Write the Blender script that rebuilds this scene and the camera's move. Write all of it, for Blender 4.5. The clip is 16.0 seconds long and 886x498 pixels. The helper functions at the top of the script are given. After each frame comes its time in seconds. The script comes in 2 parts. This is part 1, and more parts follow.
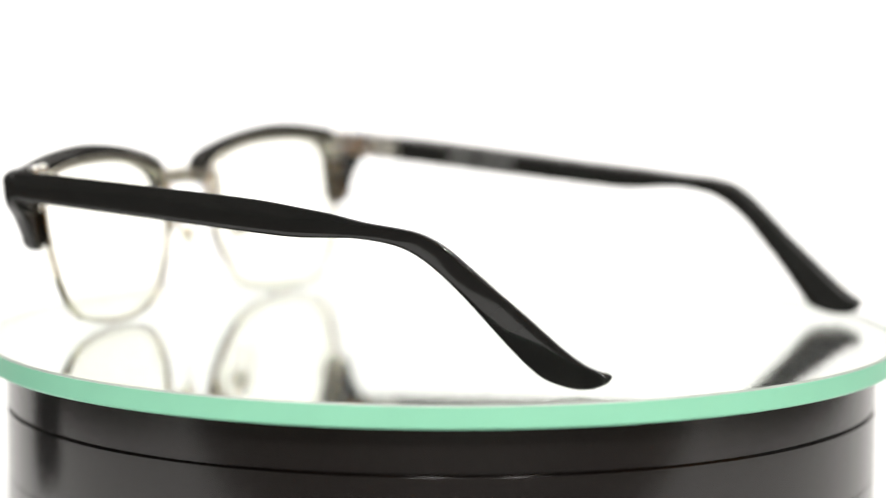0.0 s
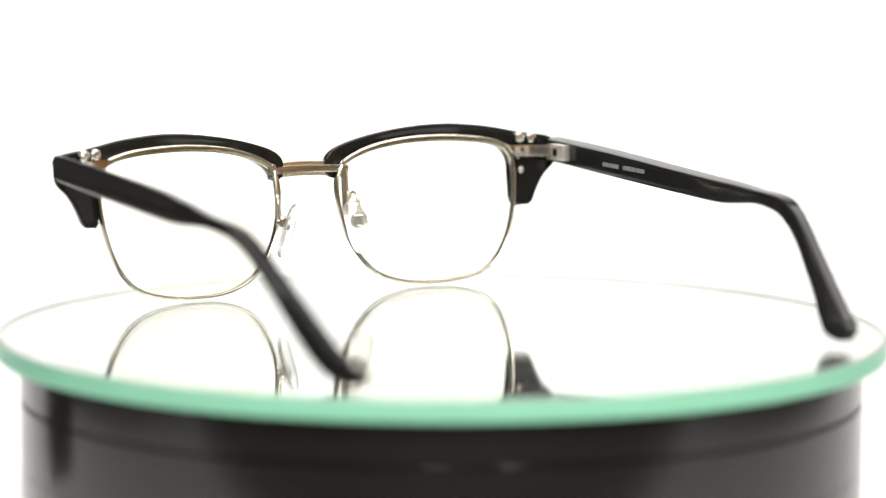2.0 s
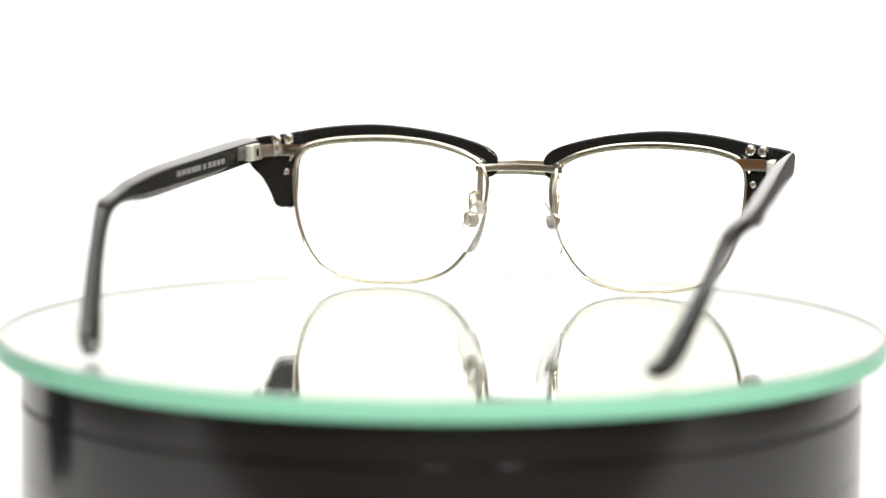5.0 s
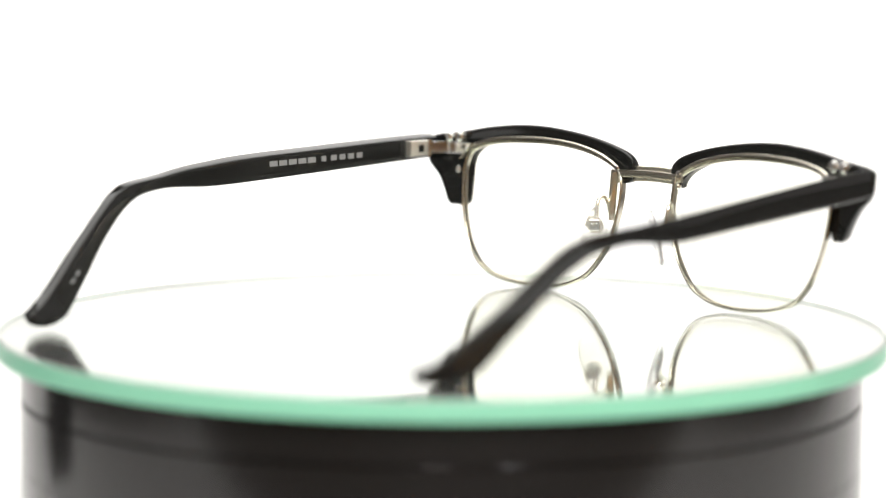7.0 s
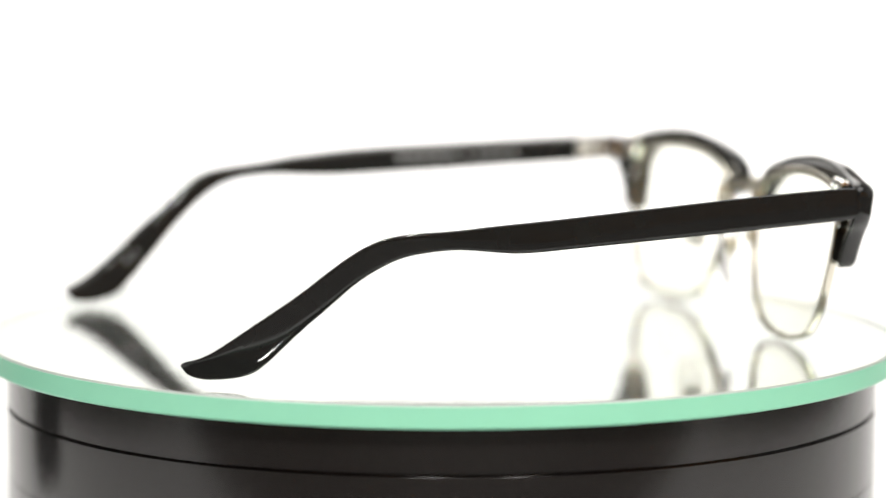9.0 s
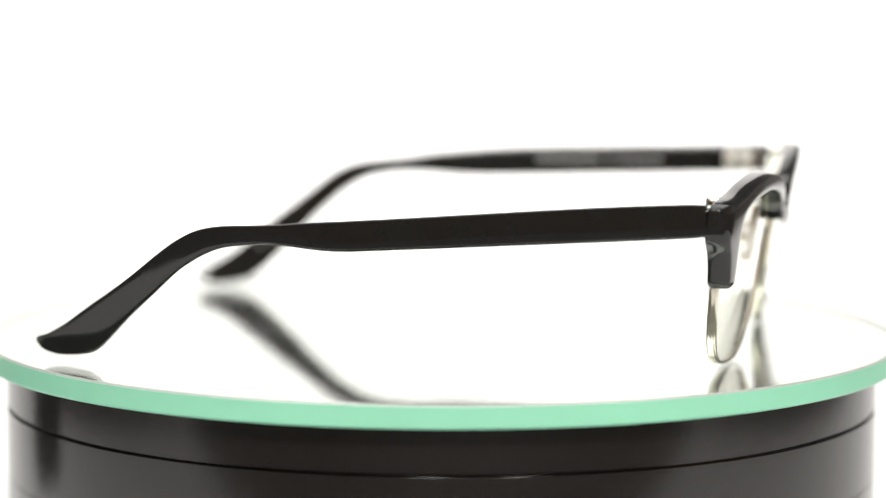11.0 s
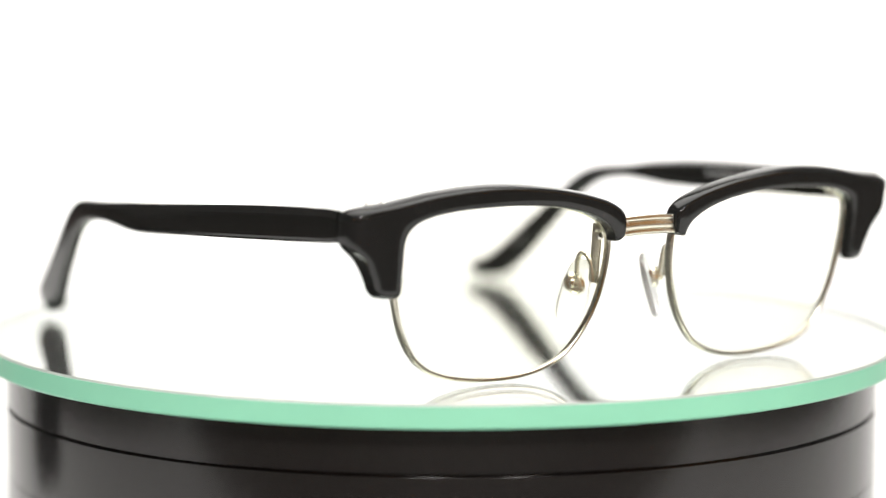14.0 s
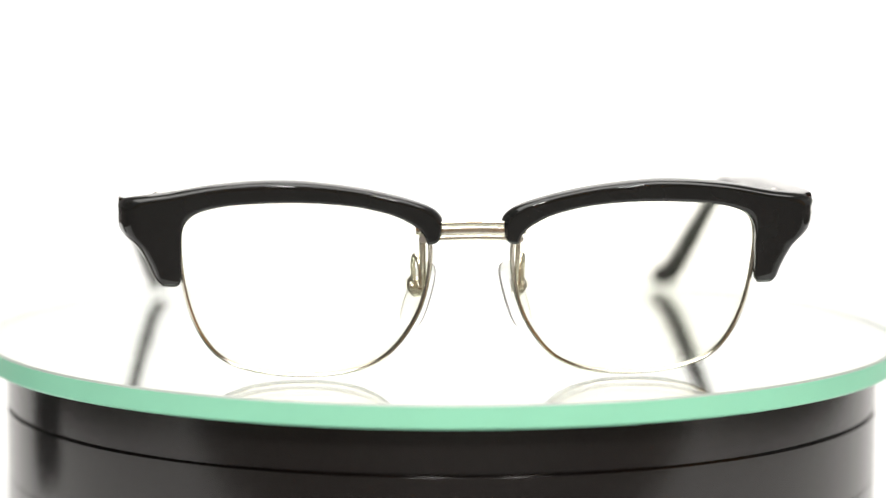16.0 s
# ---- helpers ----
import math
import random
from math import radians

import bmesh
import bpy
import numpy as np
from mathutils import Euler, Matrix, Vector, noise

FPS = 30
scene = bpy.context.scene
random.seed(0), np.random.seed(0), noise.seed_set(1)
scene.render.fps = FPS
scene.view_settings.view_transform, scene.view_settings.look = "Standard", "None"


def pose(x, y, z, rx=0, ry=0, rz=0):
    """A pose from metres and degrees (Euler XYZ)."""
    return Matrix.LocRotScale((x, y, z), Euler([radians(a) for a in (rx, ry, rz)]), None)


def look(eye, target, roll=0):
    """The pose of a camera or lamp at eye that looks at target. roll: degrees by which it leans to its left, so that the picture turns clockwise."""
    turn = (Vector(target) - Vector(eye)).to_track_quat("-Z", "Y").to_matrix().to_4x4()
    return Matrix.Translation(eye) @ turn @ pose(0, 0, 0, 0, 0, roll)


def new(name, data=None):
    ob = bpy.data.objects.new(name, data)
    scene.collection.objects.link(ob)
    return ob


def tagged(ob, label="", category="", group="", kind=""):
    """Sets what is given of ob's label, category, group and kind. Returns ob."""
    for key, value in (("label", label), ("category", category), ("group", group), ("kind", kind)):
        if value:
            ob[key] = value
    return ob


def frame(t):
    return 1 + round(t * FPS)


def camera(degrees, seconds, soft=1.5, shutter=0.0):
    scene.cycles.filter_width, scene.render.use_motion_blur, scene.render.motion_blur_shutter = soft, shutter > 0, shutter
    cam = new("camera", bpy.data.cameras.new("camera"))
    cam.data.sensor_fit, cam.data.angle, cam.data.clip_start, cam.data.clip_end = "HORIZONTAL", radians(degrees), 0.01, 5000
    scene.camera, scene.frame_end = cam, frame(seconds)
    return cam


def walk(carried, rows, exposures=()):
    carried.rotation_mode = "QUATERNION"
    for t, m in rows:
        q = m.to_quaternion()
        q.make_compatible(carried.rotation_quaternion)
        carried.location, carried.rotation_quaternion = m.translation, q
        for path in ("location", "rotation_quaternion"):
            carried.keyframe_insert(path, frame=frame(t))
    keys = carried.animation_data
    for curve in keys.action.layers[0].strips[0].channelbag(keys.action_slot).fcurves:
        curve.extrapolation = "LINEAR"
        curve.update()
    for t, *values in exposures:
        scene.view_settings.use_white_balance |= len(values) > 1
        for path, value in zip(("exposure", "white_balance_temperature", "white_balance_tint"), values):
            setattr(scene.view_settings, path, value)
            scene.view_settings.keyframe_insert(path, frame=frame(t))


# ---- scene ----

MM = 0.001

# ---- camera ----
PITCH, ROLL = 6.714, 0.257
EYE = Vector((0.2, -692.59, 99.72)) * MM
AHEAD = Vector((0, math.cos(radians(PITCH)), -math.sin(radians(PITCH))))
cam = camera(16.25, 16.0, soft=1.3)
cam.data.dof.use_dof = True
cam.data.dof.aperture_fstop = 6.8


def stand(back):
    """The camera's pose, set back along its line of sight by so many millimetres."""
    eye = EYE - AHEAD * back * MM
    return look(eye, eye + AHEAD, ROLL)


walk(cam, [(0, stand(0)), (1.0, stand(0)), (1.1, stand(17.0)), (1.3, stand(17.0)), (1.4, stand(21.8)),
           (7.9, stand(21.8)), (8.0, stand(17.0)), (8.1, stand(0)), (16.0, stand(0))])

# the lens is pulled from the plate's near side to the far hinges and back again
focus_mark = new("focus_mark")
focus_mark.empty_display_size = 0.002
cam.data.dof.focus_object = focus_mark
NEAR, MID, FAR = (pose(0, y, 0.025) for y in (-0.068, 0.030, 0.055))

# ---- light ----
world = bpy.data.worlds.new("studio_air")
scene.world = world
world.use_nodes = True
world.node_tree.nodes["Background"].inputs[0].default_value = (1, 0.98, 0.96, 1)
world.node_tree.nodes["Background"].inputs[1].default_value = 0.05
scene.view_settings.exposure = 0.0


def softbox(name, eye, target, sx, sy, watts, colour=(1, 0.98, 0.95), spread=180):
    lamp = bpy.data.lights.new(name, "AREA")
    lamp.shape, lamp.size, lamp.size_y, lamp.energy, lamp.color = "RECTANGLE", sx, sy, watts, colour
    lamp.spread = radians(spread)
    ob = new(name, lamp)
    ob.matrix_world = look(eye, target)
    return ob


softbox("overhead_softbox", (0, 0.15, 1.25), (0, 0.1, 0), 1.5, 1.2, 20)
softbox("backdrop_softbox", (0, 0.45, 1.45), (0, 1.25, 0.32), 0.9, 0.3, 9, spread=90)
softbox("front_lamp", (-0.05, -1.05, 0.78), (0, 0, 0), 0.1, 0.1, 9)
softbox("front_lamp", (0.42, -1.1, 0.82), (0, 0, 0), 0.1, 0.1, 8)


# ---- materials ----
def material(name, colour, rough=0.5, metal=0.0, ior=1.5, coat=0.0, trans=0.0, vary=0.12, scale=300.0, bump=0.0, fine=2500.0, rough_vary=0.0):
    """A principled surface with two scales of variation in colour, gloss and relief."""
    mat = bpy.data.materials.new(name)
    mat.use_nodes = True
    nodes, links = mat.node_tree.nodes, mat.node_tree.links
    b = nodes["Principled BSDF"]
    b.inputs["Roughness"].default_value = rough
    b.inputs["Metallic"].default_value = metal
    b.inputs["IOR"].default_value = ior
    b.inputs["Coat Weight"].default_value = coat
    b.inputs["Coat Roughness"].default_value = 0.03
    b.inputs["Transmission Weight"].default_value = trans
    place = nodes.new("ShaderNodeTexCoord")
    large, small = nodes.new("ShaderNodeTexNoise"), nodes.new("ShaderNodeTexNoise")
    for n, sc in ((large, scale), (small, fine)):
        n.inputs["Scale"].default_value = sc
        n.inputs["Detail"].default_value = 3
        links.new(place.outputs["Object"], n.inputs["Vector"])
    ramp = nodes.new("ShaderNodeMapRange")
    ramp.inputs["To Min"].default_value, ramp.inputs["To Max"].default_value = 1 - vary, 1 + vary
    links.new(large.outputs["Fac"], ramp.inputs["Value"])
    mix = nodes.new("ShaderNodeVectorMath")
    mix.operation = "SCALE"
    mix.inputs[0].default_value = colour
    links.new(ramp.outputs["Result"], mix.inputs["Scale"])
    links.new(mix.outputs["Vector"], b.inputs["Base Color"])
    if rough_vary:
        rr = nodes.new("ShaderNodeMapRange")
        rr.inputs["To Min"].default_value, rr.inputs["To Max"].default_value = max(0, rough - rough_vary), rough + rough_vary
        links.new(small.outputs["Fac"], rr.inputs["Value"])
        links.new(rr.outputs["Result"], b.inputs["Roughness"])
    if bump:
        bp = nodes.new("ShaderNodeBump")
        bp.inputs["Strength"].default_value, bp.inputs["Distance"].default_value = bump, 0.0002
        links.new(small.outputs["Fac"], bp.inputs["Height"])
        links.new(bp.outputs["Normal"], b.inputs["Normal"])
    return mat


ACETATE = material("black_acetate", (0.0115, 0.012, 0.0115), 0.05, ior=1.46, vary=0.25, scale=120, rough_vary=0.02)
METAL = material("antique_silver_gold", (0.70, 0.67, 0.57), 0.22, metal=1, vary=0.08, scale=150, rough_vary=0.07)
SATIN = material("satin_silver_gold", (0.88, 0.85, 0.72), 0.26, metal=1, vary=0.06, scale=150, fine=6000, rough_vary=0.08)
MATT = material("matt_nickel", (0.92, 0.90, 0.83), 0.45, metal=1, vary=0.06, scale=300, rough_vary=0.06)
BRIGHT = material("polished_nickel", (0.93, 0.915, 0.88), 0.12, metal=1, vary=0.05, scale=300, rough_vary=0.04)
LENS = material("clear_lens", (0.998, 0.994, 0.925), 0.0, trans=1.0, ior=1.09, vary=0.0)
SILICONE = material("clear_silicone", (0.95, 0.95, 0.94), 0.16, trans=0.88, ior=1.13, vary=0.02)
INK = material("pale_grey_ink", (0.24, 0.24, 0.24), 0.5, vary=0.2, scale=2000)
EDGE = material("green_glass_edge", (0.29, 0.67, 0.47), 0.3, ior=1.2, vary=0.06, scale=60, rough_vary=0.05)
ARRIS = material("ground_glass_arris", (0.40, 0.45, 0.41), 0.3, vary=0.1, scale=400)
SILVER = material("mirror_silvering", (0.83, 0.86, 0.81), 0.02, metal=1, vary=0.01, scale=20)
PLASTIC = material("black_turntable_plastic", (0.010, 0.009, 0.0085), 0.15, vary=0.25, scale=40, bump=0.03, fine=700, rough_vary=0.04)
PAPER = material("white_backdrop_paper", (0.86, 0.86, 0.855), 0.9, vary=0.015, scale=6, fine=400, bump=0.05)
WOOD = material("brown_wood", (0.075, 0.06, 0.053), 0.6, vary=0.3, scale=4, fine=60, bump=0.2, rough_vary=0.08)
PANEL = material("brown_panelling", (0.62, 0.31, 0.09), 0.5, vary=0.25, scale=3, fine=60, bump=0.2)
PAINT = material("studio_wall_paint", (0.55, 0.54, 0.53), 0.8, vary=0.05, scale=3, fine=200, bump=0.1)


def sheet_glass(name):
    """The upper face of a pane: it lets light through and mirrors more at a grazing view."""
    mat = bpy.data.materials.new(name)
    mat.use_nodes = True
    nodes, links = mat.node_tree.nodes, mat.node_tree.links
    nodes.remove(nodes["Principled BSDF"])
    clear, gloss = nodes.new("ShaderNodeBsdfTransparent"), nodes.new("ShaderNodeBsdfGlossy")
    clear.inputs[0].default_value = (0.97, 0.985, 0.975, 1)
    gloss.inputs["Roughness"].default_value = 0.0
    # an even 3% white diffuse haze that lifts the dark reflections
    haze, film = nodes.new("ShaderNodeBsdfDiffuse"), nodes.new("ShaderNodeMixShader")
    film.inputs[0].default_value = 0.03
    facing, power, gain = nodes.new("ShaderNodeLayerWeight"), nodes.new("ShaderNodeMath"), nodes.new("ShaderNodeMath")
    mix = nodes.new("ShaderNodeMixShader")
    facing.inputs["Blend"].default_value = 0.5
    power.operation, power.inputs[1].default_value = "POWER", 5
    gain.operation, gain.inputs[1].default_value, gain.inputs[2].default_value = "MULTIPLY_ADD", 0.96, 0.04
    links.new(facing.outputs["Facing"], power.inputs[0])
    links.new(power.outputs[0], gain.inputs[0])
    links.new(gain.outputs[0], mix.inputs[0])
    links.new(clear.outputs[0], mix.inputs[1])
    links.new(gloss.outputs[0], mix.inputs[2])
    links.new(mix.outputs[0], film.inputs[1])
    links.new(haze.outputs[0], film.inputs[2])
    links.new(film.outputs[0], nodes["Material Output"].inputs["Surface"])
    return mat


GLASS_FACE = sheet_glass("glass_upper_face")


# ---- mesh helpers ----
def part(name, bm, mat, parent=None, label="", smooth=40):
    """Links a bmesh, drawn in millimetres, as one mesh object under a thing or a part."""
    bmesh.ops.recalc_face_normals(bm, faces=bm.faces)
    bmesh.ops.scale(bm, vec=(MM, MM, MM), verts=bm.verts)
    for e in bm.edges:
        e.smooth = len(e.link_faces) == 2 and e.calc_face_angle(0) < radians(smooth)
    for f in bm.faces:
        f.smooth = True
    me = bpy.data.meshes.new(name)
    bm.to_mesh(me)
    bm.free()
    me.materials.append(mat)
    ob = new(name, me)
    ob.parent = parent
    if label:
        ob["label"] = label
    return ob


def spline(points, n, closed=False):
    """n points along a smooth curve through the given ones."""
    pts = [Vector(p) for p in points]
    m = len(pts)
    spans = m if closed else m - 1
    out = []
    for i in range(n):
        s = i * spans / (n if closed else n - 1)
        k = min(int(s), spans - 1)
        u = s - k
        if closed:
            a, b, c, d = (pts[(k + j) % m] for j in (-1, 0, 1, 2))
        else:
            b, c = pts[k], pts[k + 1]
            a = pts[k - 1] if k else b * 2 - c
            d = pts[k + 2] if k + 2 < m else c * 2 - b
        out.append(0.5 * (2 * b + (c - a) * u + (2 * a - 5 * b + 4 * c - d) * u * u + (3 * b - a - 3 * c + d) * u ** 3))
    return out


def loft(bm, rings, closed=False, caps=True):
    """Skins rings of equal count, capped at both ends unless the row closes on itself."""
    rows = [[bm.verts.new(p) for p in r] for r in rings]
    n = len(rows[0])
    for i in range(len(rows) if closed else len(rows) - 1):
        a, b = rows[i], rows[(i + 1) % len(rows)]
        for j in range(n):
            bm.faces.new((a[j], a[(j + 1) % n], b[(j + 1) % n], b[j]))
    if caps and not closed:
        bm.faces.new(rows[0])
        bm.faces.new(rows[-1])
    return bm


def round_section(n, power):
    """A unit section between circle (2) and square (large)."""
    out = []
    for i in range(n):
        a = math.tau * (i + 0.5) / n
        c, s = math.cos(a), math.sin(a)
        out.append((math.copysign(abs(c) ** (2 / power), c), math.copysign(abs(s) ** (2 / power), s)))
    return out


def tube(bm, path, radius, n=10, closed=False, flat=1.0):
    """A round wire along a path; flat widens it across the y axis."""
    rings = []
    m = len(path)
    for i, p in enumerate(path):
        a = path[(i - 1) % m] if closed or i else p
        b = path[(i + 1) % m] if closed or i < m - 1 else p
        t = (b - a).normalized()
        side = t.cross(Vector((0, 1, 0)))
        side = side.normalized() if side.length > 1e-4 else Vector((1, 0, 0))
        up = side.cross(t).normalized()
        rings.append([p + side * radius * math.cos(math.tau * k / n) + up * radius * flat * math.sin(math.tau * k / n) for k in range(n)])
    return loft(bm, rings, closed)


def block(bm, centre, size, turn=(0, 0, 0), bevel=0.3):
    m = Matrix.LocRotScale(Vector(centre), Euler([radians(a) for a in turn]), Vector(size))
    made = bmesh.ops.create_cube(bm, size=1, matrix=m)["verts"]
    edges = list({e for v in made for e in v.link_edges})
    if bevel:
        bmesh.ops.bevel(bm, geom=edges, offset=bevel, segments=2, affect="EDGES", profile=0.6)
    return bm


def dome(bm, centre, axis, radius, height, n=16, slot=False):
    """A low screw or rivet head with its axis as given; slot sinks its middle."""
    turn = Vector((0, 0, 1)).rotation_difference(Vector(axis)).to_matrix().to_4x4()
    m = Matrix.Translation(Vector(centre)) @ turn
    prof = [(1, -0.5), (1, 0.35), (0.85, 0.75), (0.5, 0.95), (0.3, 1.0), (0.25, 0.5 if slot else 1.02), (0.05, 0.5 if slot else 1.03)]
    rings = [[m @ Vector((r * radius * math.cos(math.tau * k / n), r * radius * math.sin(math.tau * k / n), h * height)) for k in range(n)] for r, h in prof]
    return loft(bm, rings)


def lathe(bm, profile, n=160, caps=True):
    rings = [[Vector((r * math.cos(math.tau * k / n), r * math.sin(math.tau * k / n), z)) for k in range(n)] for r, z in profile]
    return loft(bm, rings, caps=caps)


# ---- the studio ----
TABLE_Z = -62.0


def quad_wall(name, size, centre, mat=PAINT):
    bm = bmesh.new()
    block(bm, centre, size, bevel=0)
    ob = part(name, bm, mat)
    return tagged(ob, kind="structure")


quad_wall("floor", (4010, 5200, 60), (-525, 0, -860), WOOD)
quad_wall("ceiling", (4010, 5200, 60), (-525, 0, 1900))
quad_wall("wall_west", (60, 5200, 2700), (-2530, 0, 520))
quad_wall("wall_east", (60, 2750, 2700), (1480, 1225, 520))
quad_wall("wall_east_panelled", (60, 2450, 2700), (1480, -1375, 520), PANEL)
quad_wall("wall_north", (4010, 60, 2700), (-525, 2630, 520))
quad_wall("wall_south", (4010, 60, 2700), (-525, -2630, 520), PANEL)


def backdrop():
    """A white paper sheet that lies on the table and sweeps up behind it."""
    line = [(-205, TABLE_Z), (1000, TABLE_Z)]
    for i in range(1, 17):
        a = math.pi / 2 * i / 16
        line.append((1000 + 250 * math.sin(a), TABLE_Z + 250 * (1 - math.cos(a))))
    line.append((1250, 1750))
    bm = bmesh.new()
    rings = []
    for x in (-350, -120, 120, 350):
        rings.append([Vector((x, y, z)) for y, z in line] + [Vector((x, y + 2, z - 2)) for y, z in reversed(line)])
    loft(bm, rings)
    return tagged(part("backdrop", bm, PAPER, label="seamless white paper sweep behind the turntable"), kind="structure")


backdrop()
bm = bmesh.new()
block(bm, (0, -25, TABLE_Z - 22), (2400, 1340, 36), bevel=3)
for sx in (-1, 1):
    for y in (-600, 550):
        block(bm, (sx * 1120, y, TABLE_Z - 40 - 365), (60, 60, 726), bevel=2)
tagged(part("studio_table", bm, WOOD), "brown wooden table under the white paper", "table")

# out of view: added for the dark patch mirrored in the drum's left side
bm = bmesh.new()
block(bm, (0, 0, 24), (46, 74, 48), bevel=3)
case = part("dark_box", bm, material("matt_black_case", (0.012, 0.012, 0.013), 0.5, vary=0.2, scale=50, bump=0.1))
tagged(case, "small matt black case standing on the white paper", "adapter")
case.matrix_world = pose(-0.262, 0.075, TABLE_Z * MM, 0, 0, 36)

# ---- turntable ----
CENTRE = Vector((0, 0, 0)) * MM
PLATE_R, BASE_R = 102.6, 97.2

turntable = tagged(new("turntable"), "glossy black plastic turntable drum standing on white paper", "turntable")
turntable.location = CENTRE + Vector((0, 0, TABLE_Z * MM))


def drum(name, z1, z0, radius, lip=0.5):
    bm = bmesh.new()
    z1, z0 = z1 - TABLE_Z, z0 - TABLE_Z
    lathe(bm, [(radius - 12, z1), (radius - lip, z1), (radius - lip * 0.3, z1 - lip * 0.3), (radius, z1 - lip),
               (radius, z0 + lip), (radius - lip * 0.3, z0 + lip * 0.3), (radius - lip, z0), (radius - 12, z0)])
    return part(name, bm, PLASTIC, turntable, smooth=12)


drum("top_ring", -5.0, -14.45, BASE_R, 0.03)
drum("middle_ring", -15.35, -30.0, BASE_R, 0.03)
drum("foot_ring", -30.06, TABLE_Z, BASE_R, 0.12)
bm = bmesh.new()
lathe(bm, [(BASE_R - 1.2, -6 - TABLE_Z), (BASE_R - 1.2, 1)])
part("core", bm, PLASTIC, turntable)

plate = tagged(new("mirror_plate"), "round mirror plate of thick glass with a pale green edge", "mirror plate")
plate.location = CENTRE
bm = bmesh.new()
lathe(bm, [(PLATE_R - 20, -4.95), (PLATE_R - 0.5, -4.95), (PLATE_R, -4.45), (PLATE_R, -0.45), (PLATE_R - 0.05, -0.42), (PLATE_R - 0.6, -0.9)], caps=False)
part("glass_edge", bm, EDGE, plate, "pale green polished glass edge")
bm = bmesh.new()
lathe(bm, [(PLATE_R - 0.02, -0.45), (PLATE_R - 0.5, -0.01), (PLATE_R - 0.55, -0.3), (PLATE_R - 0.3, -0.6)], caps=False)
part("arris", bm, ARRIS, plate)
bm = bmesh.new()
lathe(bm, [(PLATE_R - 0.6, -0.64), (PLATE_R - 0.6, -4.8)])
part("silvering", bm, SILVER, plate, "bright silver mirror layer")
bm = bmesh.new()
bmesh.ops.create_circle(bm, cap_ends=True, segments=160, radius=PLATE_R - 0.5)
face = part("glass_face", bm, GLASS_FACE, plate)
face.visible_shadow = False

# ---- eyeglasses ----
XC = -1.65
glasses = tagged(new("eyeglasses"), "black browline eyeglasses with silver-gold metal rims and clear lenses", "eyeglasses")
LENS_LINE = [(8.2, 24.0), (8.3, 29.0), (10.6, 32.0), (16.0, 34.4), (22.5, 36.0), (30, 36.8), (38, 36.95), (48.3, 36.4), (54.7, 35.0), (57.4, 33.2),
             (58.4, 30.6), (58.5, 26.4), (57.8, 19.5), (56.4, 14.0), (54.5, 9.4), (51.8, 5.7), (49.2, 3.7), (46, 2.3), (41, 1.25), (36, 0.78), (30, 0.75),
             (25, 1.35), (20.6, 2.6), (17.1, 4.5), (14.6, 7.1), (12.2, 10.4), (10.3, 14.2), (9.0, 18.6)]


def front(x, z):
    """The depth of the frame's front face: wrapped round the brow and leaning back below."""
    return -76.6 + 0.00105 * x * x + (28 - z) * 0.14


def side_of(s, p):
    return Vector((XC + s * p[0], p[1], p[2]))


def rim_part(s):
    line = spline([(x, 0, z) for x, z in LENS_LINE], 120, closed=True)
    for _ in range(3):
        line = [(line[i - 2] + line[i - 1] * 2 + line[i] * 3 + line[(i + 1) % 120] * 2 + line[(i + 2) % 120]) / 9 for i in range(120)]
    path = [Vector((p.x, front(p.x, p.z) + 4.0, p.z)) for p in line]
    middle = sum(path, Vector()) / len(path)
    section = round_section(14, 2.3)
    rings = []
    for i, p in enumerate(path):
        t = (path[(i + 1) % 120] - path[i - 1]).normalized()
        out = Vector((t.z, 0, -t.x))
        if out.dot(p - middle) < 0:
            out = -out
        ring = []
        for a, b in section:
            groove = 0.12 if abs(b) < 0.3 and a > 0 else 0
            ring.append(side_of(s, p + out * (0.5 * a - groove) + Vector((0, 1.05 * b, 0))))
        rings.append(ring)
    bm = bmesh.new()
    loft(bm, rings, closed=True)
    rim = part("rim", bm, METAL, glasses, "thin silver-gold metal rim")
    # the lens: a shallow curved shell that fills the rim
    bm = bmesh.new()
    shells = []
    for back in (0.0, 1.7):
        rows = []
        for f in (1.0, 0.8, 0.6, 0.4, 0.2):
            rows.append([bm.verts.new(side_of(s, Vector((middle.x + (p.x - middle.x) * f * 0.992, 0, middle.z + (p.z - middle.z) * f * 0.992)) +
                         Vector((0, front(middle.x + (p.x - middle.x) * f, middle.z + (p.z - middle.z) * f) + 3.3 + back - 1.3 * (1 - f * f), 0)))) for p in path])
        hub = bm.verts.new(side_of(s, Vector((middle.x, front(middle.x, middle.z) + 3.3 + back - 1.3, middle.z))))
        for a, b in zip(rows, rows[1:]):
            for j in range(120):
                bm.faces.new((a[j], a[(j + 1) % 120], b[(j + 1) % 120], b[j]))
        for j in range(120):
            bm.faces.new((rows[-1][j], rows[-1][(j + 1) % 120], hub))
        shells.append(rows[0])
    for j in range(120):
        bm.faces.new((shells[0][j], shells[0][(j + 1) % 120], shells[1][(j + 1) % 120], shells[1][j]))
    lens = part("lens", bm, LENS, rim, "clear lens with a faint warm tint")
    lens.visible_shadow = False
    return rim


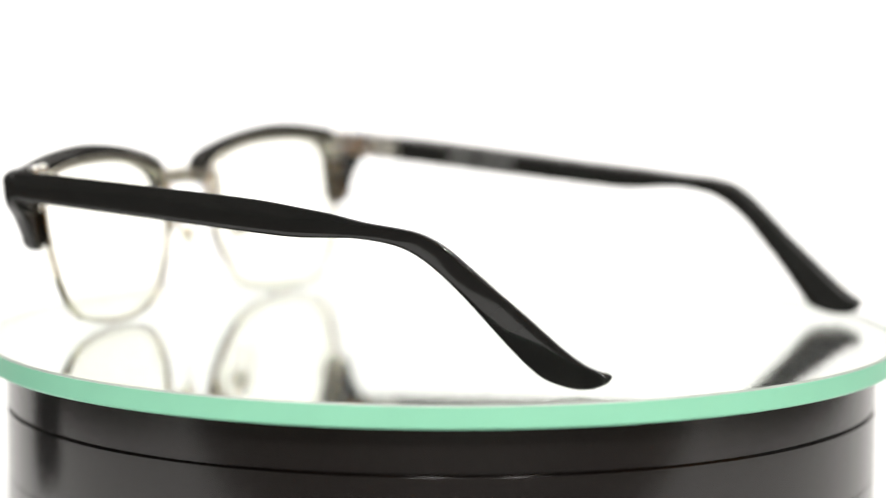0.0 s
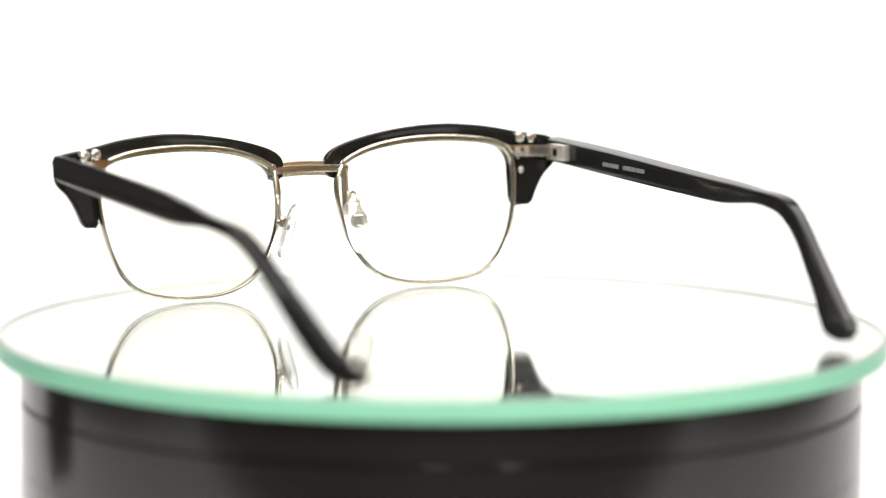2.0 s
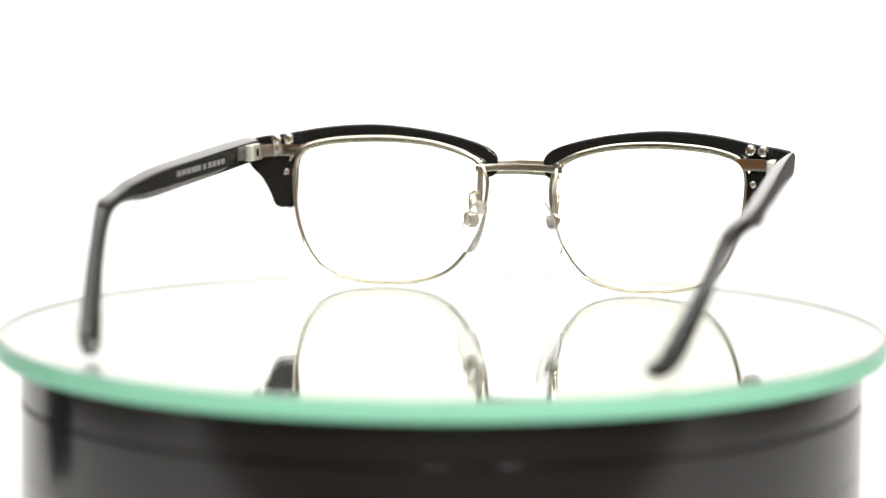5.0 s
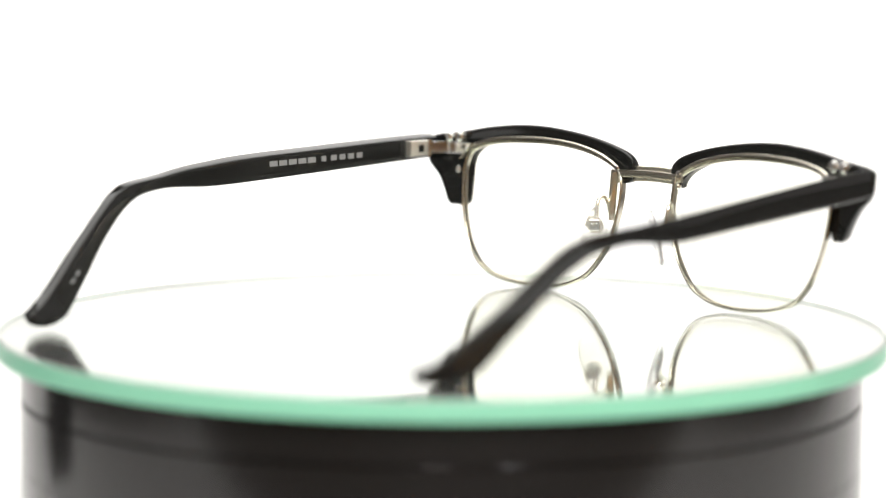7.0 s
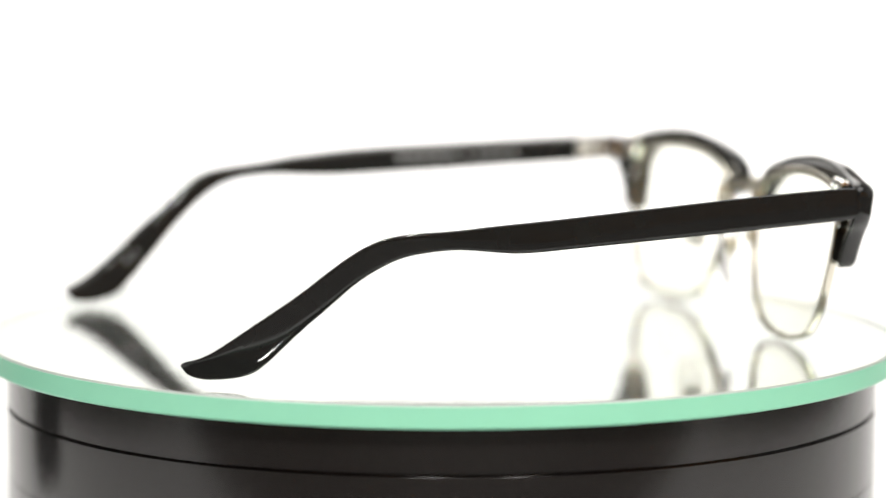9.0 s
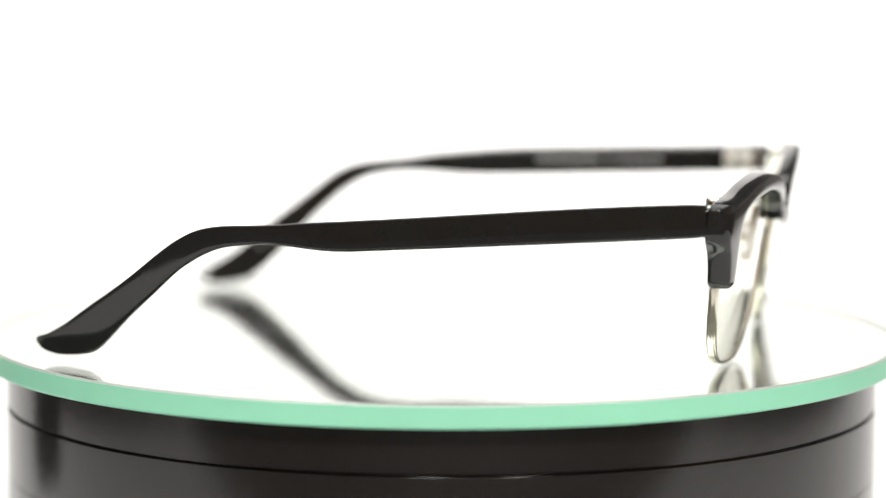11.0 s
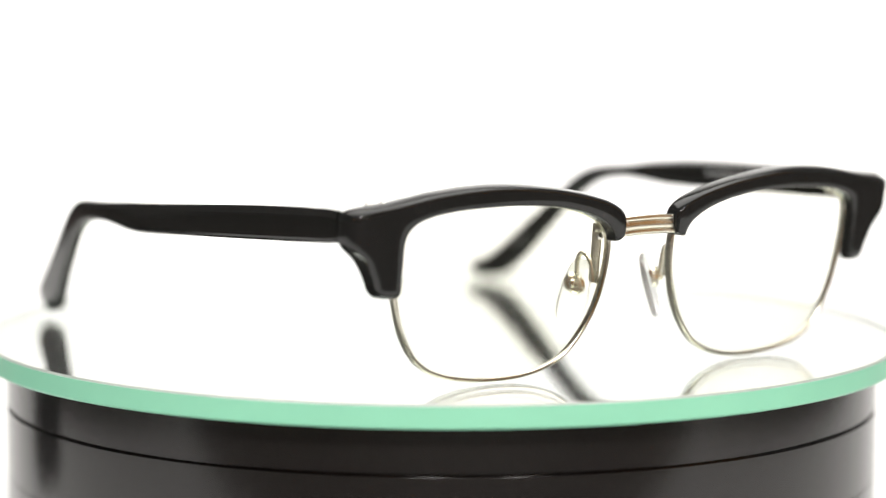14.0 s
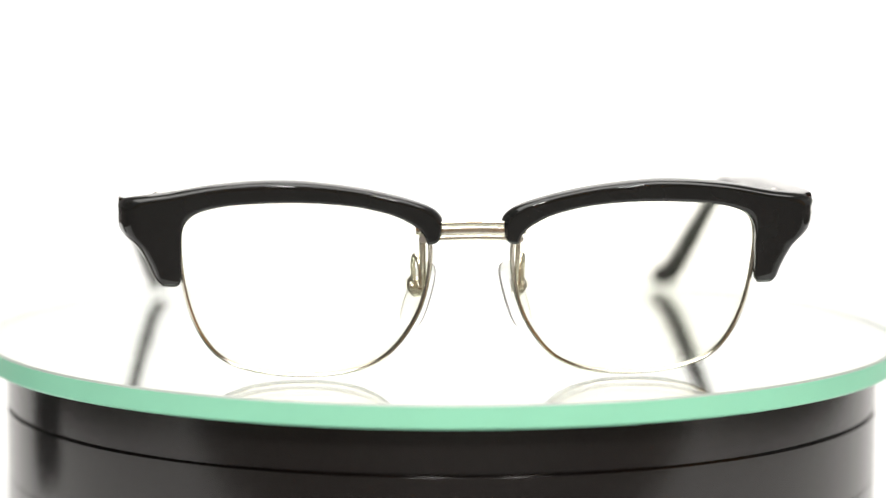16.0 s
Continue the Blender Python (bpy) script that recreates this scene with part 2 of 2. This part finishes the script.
BROW_IN = [(9.3, 27.9), (9.6, 29.4), (11.6, 31.6), (16.1, 33.9), (22.5, 35.5), (30, 36.3), (38, 36.45), (48.1, 35.9), (54.2, 34.6), (56.9, 32.8), (58.0, 30.4), (58.1, 27.2), (58.2, 24.4), (58.2, 21.8), (58.4, 19.3)]
BROW_OUT = [(6.9, 28.3), (6.1, 30.2), (6.3, 33.6), (10.2, 36.3), (19.7, 38.9), (30.5, 40.5), (40.3, 40.95), (51, 40.1), (60.5, 38.4), (69.4, 36.9), (70.4, 33.8), (69.9, 30.2), (66.8, 27.0), (64.5, 23.1), (63.0, 19.4)]
TOP_BAR = [(8.6, 30.4), (9.8, 32.1), (12.2, 33.6), (16.2, 35.3), (22.5, 36.9), (30, 37.8), (38, 38.0), (47.5, 37.4), (53.6, 36.2), (57.0, 34.7), (58.9, 32.6), (59.6, 31.6)]
BROW_DEEP = [3.2, 3.4, 3.6, 3.8, 4.0, 4.2, 4.3, 4.5, 4.7, 5.0, 5.2, 5.0, 4.8, 4.6, 4.5]


def brow_part(s):
    n = 72
    ins = spline([(x, 0, z) for x, z in BROW_IN], n)
    outs = spline([(x, d, z) for (x, z), d in zip(BROW_OUT, BROW_DEEP)], n)
    section = round_section(32, 7)
    rings = []
    for k, (a, b) in enumerate(zip(ins, outs)):
        shrink = 1.0
        if k in (0, n - 1):
            shrink = 0.72
        elif k in (1, n - 2):
            shrink = 0.93
        ring = []
        for u, w in section:
            f = 0.5 + 0.5 * u * shrink
            q = 0.5 - 0.5 * w
            f += max(0, u) ** 2 * (0.02 - 0.2 * max(0, (q - 0.4) / 0.6) ** 1.3 - 0.03 * max(0, (0.4 - q) / 0.4) ** 2)
            x, z = a.x + (b.x - a.x) * f, a.z + (b.z - a.z) * f
            deep = 3.4 + (b.y - 3.4) * f
            y = front(x, z) + deep * (0.5 + 0.5 * w * shrink) + 0.5 * max(0, f - 0.55)
            ring.append(side_of(s, (x, y, z)))
        rings.append(ring)
    bm = bmesh.new()
    loft(bm, rings)
    brow = part("brow_bar", bm, ACETATE, glasses, "glossy black acetate brow bar", smooth=50)
    bm = bmesh.new()
    path = spline([(x, front(x, z) + 4.9, z) for x, z in TOP_BAR], 60)
    rings = []
    for k, p in enumerate(path):
        t = path[min(59, k + 1)] - path[max(0, k - 1)]
        out = Vector((-t.z, 0, t.x)).normalized()
        rings.append([side_of(s, p + out * (0.42 * a - 0.1) + Vector((0, 0.7 * b - 0.3 * a, 0))) for a, b in round_section(12, 5)])
    loft(bm, rings)
    part("top_bar", bm, METAL, brow, "polished metal bar along the brow's back", smooth=35)
    bm = bmesh.new()
    dome(bm, side_of(s, (60.3, front(60.3, 28.6) + 4.75, 28.6)), (0, 1, 0), 0.9, 0.5, slot=True)
    part("screw", bm, BRIGHT, brow, "small bright screw")
    bm = bmesh.new()
    dome(bm, side_of(s, (59.5, front(59.5, 19.3) + 3.0, 19.25)), (0, 0, -1), 0.5, 0.3)
    part("rivet", bm, BRIGHT, brow, "tiny bright pin")
    return brow


# stations of a temple: upper y, z; lower y, z; thickness
LEFT = [(-67.4, 37.4, -67.4, 30.8, 3.6), (-49, 36.5, -49, 29.6, 3.7), (-25, 34.7, -25, 28.1, 3.7), (-1, 32.8, -3.5, 26.8, 3.6), (10, 32.1, 7.3, 26.2, 3.5),
        (16, 31.6, 14, 26.7, 3.3), (22.5, 31, 21, 27.3, 3.2), (29.25, 30.77, 26.5, 26.9, 3.1), (35.5, 29.95, 32.2, 26, 3.05), (40.7, 27.65, 37.2, 23.6, 2.78),
        (46, 23.9, 41.7, 20.6, 2.52), (51.7, 19.3, 46.5, 16.2, 2.56), (57.7, 15.05, 52, 11.4, 2.72), (63.1, 11.35, 56.5, 6.9, 2.88), (68.1, 7.85, 60, 3.55, 2.96),
        (71.62, 5.92, 63, 2.05, 2.88), (73.3, 5.4, 67.5, 1.5, 2.75), (74.3, 5, 70.8, 1.55, 2.6), (74.9, 4.2, 73.4, 2.25, 2.2)]
RIGHT = [(-67.4, 37.8, -67.4, 31.6, 3.6), (-49, 37.4, -49, 30.8, 3.7), (-25, 36.5, -25, 29.8, 3.7), (-2, 35.7, -4, 28.9, 3.6), (10, 34.5, 8, 28.5, 3.5),
         (17, 33.8, 15, 28.8, 3.3), (24, 32.5, 21.77, 29.06, 3.2), (30.52, 31.82, 27.2, 28.75, 3.1), (36.7, 31.06, 32.7, 27.85, 2.97), (41.6, 28.9, 37.2, 25.75, 2.72),
         (45.8, 25.7, 41.7, 22.35, 2.51), (51.6, 20.9, 46.9, 17.55, 2.56), (57.3, 16.4, 51.7, 12.35, 2.72), (62.5, 11.9, 56.43, 7.45, 2.88), (67.5, 7.9, 60, 4.05, 2.96),
         (71.15, 5.7, 62.8, 2.15, 2.88), (73.3, 4.85, 67.5, 1, 2.75), (74.3, 4.45, 70.8, 1.05, 2.6), (74.9, 3.65, 73.4, 1.75, 2.2)]
SPREAD = ((-68, 68.6), (-42, 69.7), (-13, 71.5), (10, 72.5), (28, 72.4), (45, 69.5), (60, 65.2), (74, 61.0))


def lean(y):
    """How far both temples swing to one side at y."""
    return 0.8 * max(0, y + 68) / 140


def middle_of(y):
    """The distance of a temple's middle from the centre line at y."""
    return float(np.interp(y, [p[0] for p in SPREAD], [p[1] for p in SPREAD]))


def temple_part(s, stations):
    n = 96
    tops = spline([(0, r[0], r[1]) for r in stations], n)
    lows = spline([(r[4], r[2], r[3]) for r in stations], n)
    for _ in range(6):
        tops, lows = ([row[0]] + [(row[k - 1] + row[k] * 2 + row[k + 1]) / 4 for k in range(1, n - 1)] + [row[-1]] for row in (tops, lows))
    bow = [sum(middle_of(0.5 * (tops[min(n - 1, max(0, k + d))].y + lows[min(n - 1, max(0, k + d))].y)) for d in range(-7, 8)) / 15 for k in range(n)]
    section = round_section(32, 6)
    rings = []
    for k, (a, b) in enumerate(zip(tops, lows)):
        squeeze = {0: 0.94, n - 1: 0.72, n - 2: 0.9, n - 3: 0.97}.get(k, 1.0)
        ring = []
        for u, w in section:
            f = 0.5 + 0.5 * u * squeeze - max(0, u) ** 3 * 0.085 * (1 - w) * (1 - 0.6 * k / n) - max(0, -u) ** 3 * 0.04 * (1 + w)
            y, z = b.y + (a.y - b.y) * f, b.z + (a.z - b.z) * f
            ring.append(side_of(s, (bow[k] + 0.5 * b.x * w * squeeze, y, z)) + Vector((lean(y), 0, 0)))
        rings.append(ring)
    bm = bmesh.new()
    loft(bm, rings)
    return part("temple", bm, ACETATE, glasses, "slim black acetate temple with a curved tip", smooth=50)


def inner_face(y, s):
    """The distance of a temple's inner face from the centre line at y."""
    return middle_of(y) - 1.85 + s * lean(y)


def hinge_parts(s, temple, brow):
    x, z = inner_face(-59, s), 33.8 + 0.35 * s
    bm = bmesh.new()
    block(bm, side_of(s, (x - 0.7, -58.9, z)), (2.2, 6.4, 4.0), (0, 0, 0), 0.25)
    hinge = part("hinge", bm, MATT, temple, "bright metal hinge block")
    # the slot isn't cut: a raised black block stands for its shaded recess
    bm = bmesh.new()
    block(bm, side_of(s, (x - 1.8, -59.4, z)), (0.3, 1.7, 1.9), bevel=0.05)
    part("slot", bm, ACETATE, hinge, "black square drawn for the slot's shade")
    for dz in (-1.4, 0, 1.4):
        bm = bmesh.new()
        tube(bm, [side_of(s, (x - 0.9, -63.2, z + dz - 0.62)), side_of(s, (x - 0.9, -63.2, z + dz + 0.62))], 1.05, 16)
        part("barrel", bm, BRIGHT, hinge)
    # the flat plate that joins the rim to the hinge, its end cut slantwise
    bm = bmesh.new()
    a, b, c = (side_of(s, p) for p in ((57.0, -67.7, z + 0.1), (63.4, -67.8, z), (x - 1.2, -63.6, z)))
    rings = []
    for k in range(9):
        f = k / 4
        p = a + (b - a) * f if f <= 1 else b + (c - b) * (f - 1)
        rings.append([p + Vector((-s * 1.2 * dz * max(0, 1 - f), dy * 0.5, dz * 1.5)) for dy, dz in round_section(20, 9)])
    loft(bm, rings)
    part("end_piece", bm, BRIGHT, brow, "flat metal end piece behind the brow", smooth=25)
    # two waisted barrel nuts that stand out behind the brow
    for rx, rz in ((62.8, 36.5), (59.6, 36.7)):
        bm = bmesh.new()
        m = Matrix.Translation(side_of(s, (rx, front(rx, rz) + 3.6, rz))) @ pose(0, 0, 0, -82, 0, 0)
        prof = [(1.0, -0.5), (1.0, 0.9), (1.2, 1.1), (1.35, 1.5), (1.33, 1.95), (1.27, 2.1), (1.33, 2.3), (1.4, 2.75), (1.3, 3.3), (1.0, 3.6), (0.5, 3.7), (0.4, 3.5), (0.1, 3.5)]
        loft(bm, [[m @ Vector((r * math.cos(math.tau * k / 18), r * math.sin(math.tau * k / 18), h)) for k in range(18)] for r, h in prof])
        part("barrel_nut", bm, BRIGHT, brow, "bright waisted barrel nut")


def lettering(s, temple, spans, z_front, slope, tall, swing=3.2):
    """Plain bars where the temple's inner face is printed."""
    for y0, y1 in spans:
        y = 0.5 * (y0 + y1)
        bm = bmesh.new()
        x = inner_face(y, s) - 0.1
        block(bm, side_of(s, (x, y, z_front + slope * y)), (0.3, y1 - y0, tall), (math.degrees(math.atan(slope)), 0, -s * swing), 0)
        part("printed_bar", bm, INK, temple, "small pale printed bar")


def pad_parts(s, rim):
    bm = bmesh.new()
    block(bm, side_of(s, (9.7, -70.2, 24.9)), (0.9, 2.1, 12.0), (8, s * 3, -s * 12), 0.3)
    part("strut", bm, SATIN, rim, "flat metal strut below the bridge")
    bm = bmesh.new()
    path = [side_of(s, p) for p in ((9.9, -69.6, 19.2), (10.1, -69.3, 22.5), (10.6, -68.4, 24.6), (11.1, -67.1, 24.8), (11.25, -66.2, 23.2), (11.1, -65.8, 20.8), (10.9, -65.2, 18.6))]
    tube(bm, spline(path, 30), 0.5, 10)
    part("pad_arm", bm, SATIN, rim, "bent bright wire arm")
    bm = bmesh.new()
    block(bm, side_of(s, (10.3, -64.0, 18.3)), (1.4, 2.6, 3.0), (0, -s * 18, -s * 45), 0.4)
    part("pad_box", bm, BRIGHT, rim, "small metal pad holder", smooth=25)
    # the oval faceted button that holds the pad, with its screw
    bm = bmesh.new()
    m = Matrix.Translation(side_of(s, (10.6, -64.4, 18.3))) @ Vector((0, 0, 1)).rotation_difference(Vector((s * 0.72, -0.68, 0.1))).to_matrix().to_4x4()
    rings = [[m @ Vector((r * math.cos(math.tau * k / 14), 1.2 * r * math.sin(math.tau * k / 14), h)) for k in range(14)]
             for r, h in ((2.0, -0.3), (2.0, 0.3), (1.5, 0.8), (0.85, 0.9), (0.8, 1.6), (0.5, 1.85), (0.1, 1.85))]
    loft(bm, rings)
    part("pad_button", bm, SATIN, rim, "oval faceted metal button", smooth=20)
    bm = bmesh.new()
    # a rounded slab, broader below
    slab = []
    for k in range(13):
        a = math.pi * k / 12 - math.pi / 2
        slim, z = max(0.06, math.cos(a)) ** 0.5, 6.9 * math.copysign(abs(math.sin(a)) ** 0.85, a)
        slab.append([Vector((0.95 * slim * u, (3.0 - 0.05 * z) * slim * w, z)) for u, w in round_section(24, 2.6)])
    loft(bm, slab)
    m = Matrix.Translation(side_of(s, (9.8, -63.6, 16.5))) @ pose(0, 0, 0, 0, -s * 18, 0) @ pose(0, 0, 0, 0, 0, -s * 48)
    bmesh.ops.transform(bm, matrix=m, verts=bm.verts)
    pad = part("nose_pad", bm, SILICONE, rim, "clear silicone nose pad")
    pad.visible_shadow = False


def bridge_part():
    bm = bmesh.new()
    xs = [-9.2 + 18.4 * i / 24 for i in range(25)]
    # one bar whose front is fluted: a broad middle rib between two narrow ones
    face = []
    for dz, half in ((1.42, 0.56), (0, 0.9), (-1.42, 0.56)):
        face += [(-0.28 * math.sin(a) - 0.55, dz + half * math.cos(a)) for a in [math.pi * k / 8 for k in range(9)]]
    outline = face + [(0.5, -1.85), (0.65, -1.5), (0.65, 1.5), (0.5, 1.85)]
    rings = []
    for x in xs:
        c = Vector((XC + x, front(x, 31.4) + 2.5 - 0.9 * math.cos(math.pi * x / 20), 30.42 + 0.4 * math.cos(math.pi * x / 18)))
        rings.append([c + Vector((0, a, b - 0.16 * a)) for a, b in outline])
    loft(bm, rings)
    bridge = part("bridge", bm, SATIN, glasses, "fluted silver-gold metal bridge")
    # the flat bar behind it, which laps over both rims
    bm = bmesh.new()
    rings = []
    for i in range(29):
        x = -11.2 + 22.4 * i / 28
        c = Vector((XC + x, front(x, 31) + 5.4 - 1.1 * math.cos(math.pi * x / 24), 30.6 + 0.3 * math.cos(math.pi * x / 22)))
        rings.append([c + Vector((0, 0.5 * a, 0.95 * b)) for a, b in round_section(14, 3)])
    loft(bm, rings)
    part("rear_bar", bm, METAL, bridge, "polished flat bar behind the bridge")
    for s, z in ((-1, 31.9), (1, 31.9), (-1, 28.7), (1, 28.7)):
        bm = bmesh.new()
        dome(bm, side_of(s, (9.9, front(9.9, 31) + 5.0, z)), (0, 1, 0.1), 0.75, 0.6)
        part("bridge_rivet", bm, BRIGHT, bridge, "bright domed rivet")
    return bridge


bridge_part()
for s, stations in ((-1, LEFT), (1, RIGHT)):
    rim = rim_part(s)
    brow = brow_part(s)
    temple = temple_part(s, stations)
    hinge_parts(s, temple, brow)
    pad_parts(s, rim)
    if s > 0:
        spans = [(-12.1 - 3.13 * i, -9.5 - 3.13 * i) for i in range(5)] + [(-28.0, -26.6)] + [(-31.6 - 2.87 * i, -29.8 - 2.87 * i) for i in range(4)]
        lettering(s, temple, spans, 32.7, -0.02, 1.35)
        lettering(s, temple, [(56.4, 57.7), (58.1, 59.7)], 58.7, -0.82, 0.6, -13)
    else:
        lettering(s, temple, [(-40.2, -37.4), (-36.8, -33.7), (-31.5, -28.6), (-28.2, -26.4), (-25.9, -22.7)], 30.6, -0.032, 1.0)


def motions():
    turns = [(t, 238.93 - 14.58 * t) for t in range(17)]
    walk(glasses, [(t, pose(0.0004, 0, 0, 0, 0, a)) for t, a in turns])
    walk(focus_mark, [(0, NEAR), (1.0, NEAR), (1.1, MID), (1.3, MID), (1.4, FAR), (7.9, FAR), (8.0, MID), (8.1, NEAR), (16.0, NEAR)])
    walk(plate, [(t, Matrix.Translation(CENTRE) @ pose(0, 0, 0, 0, 0, a)) for t, a in turns])


motions()
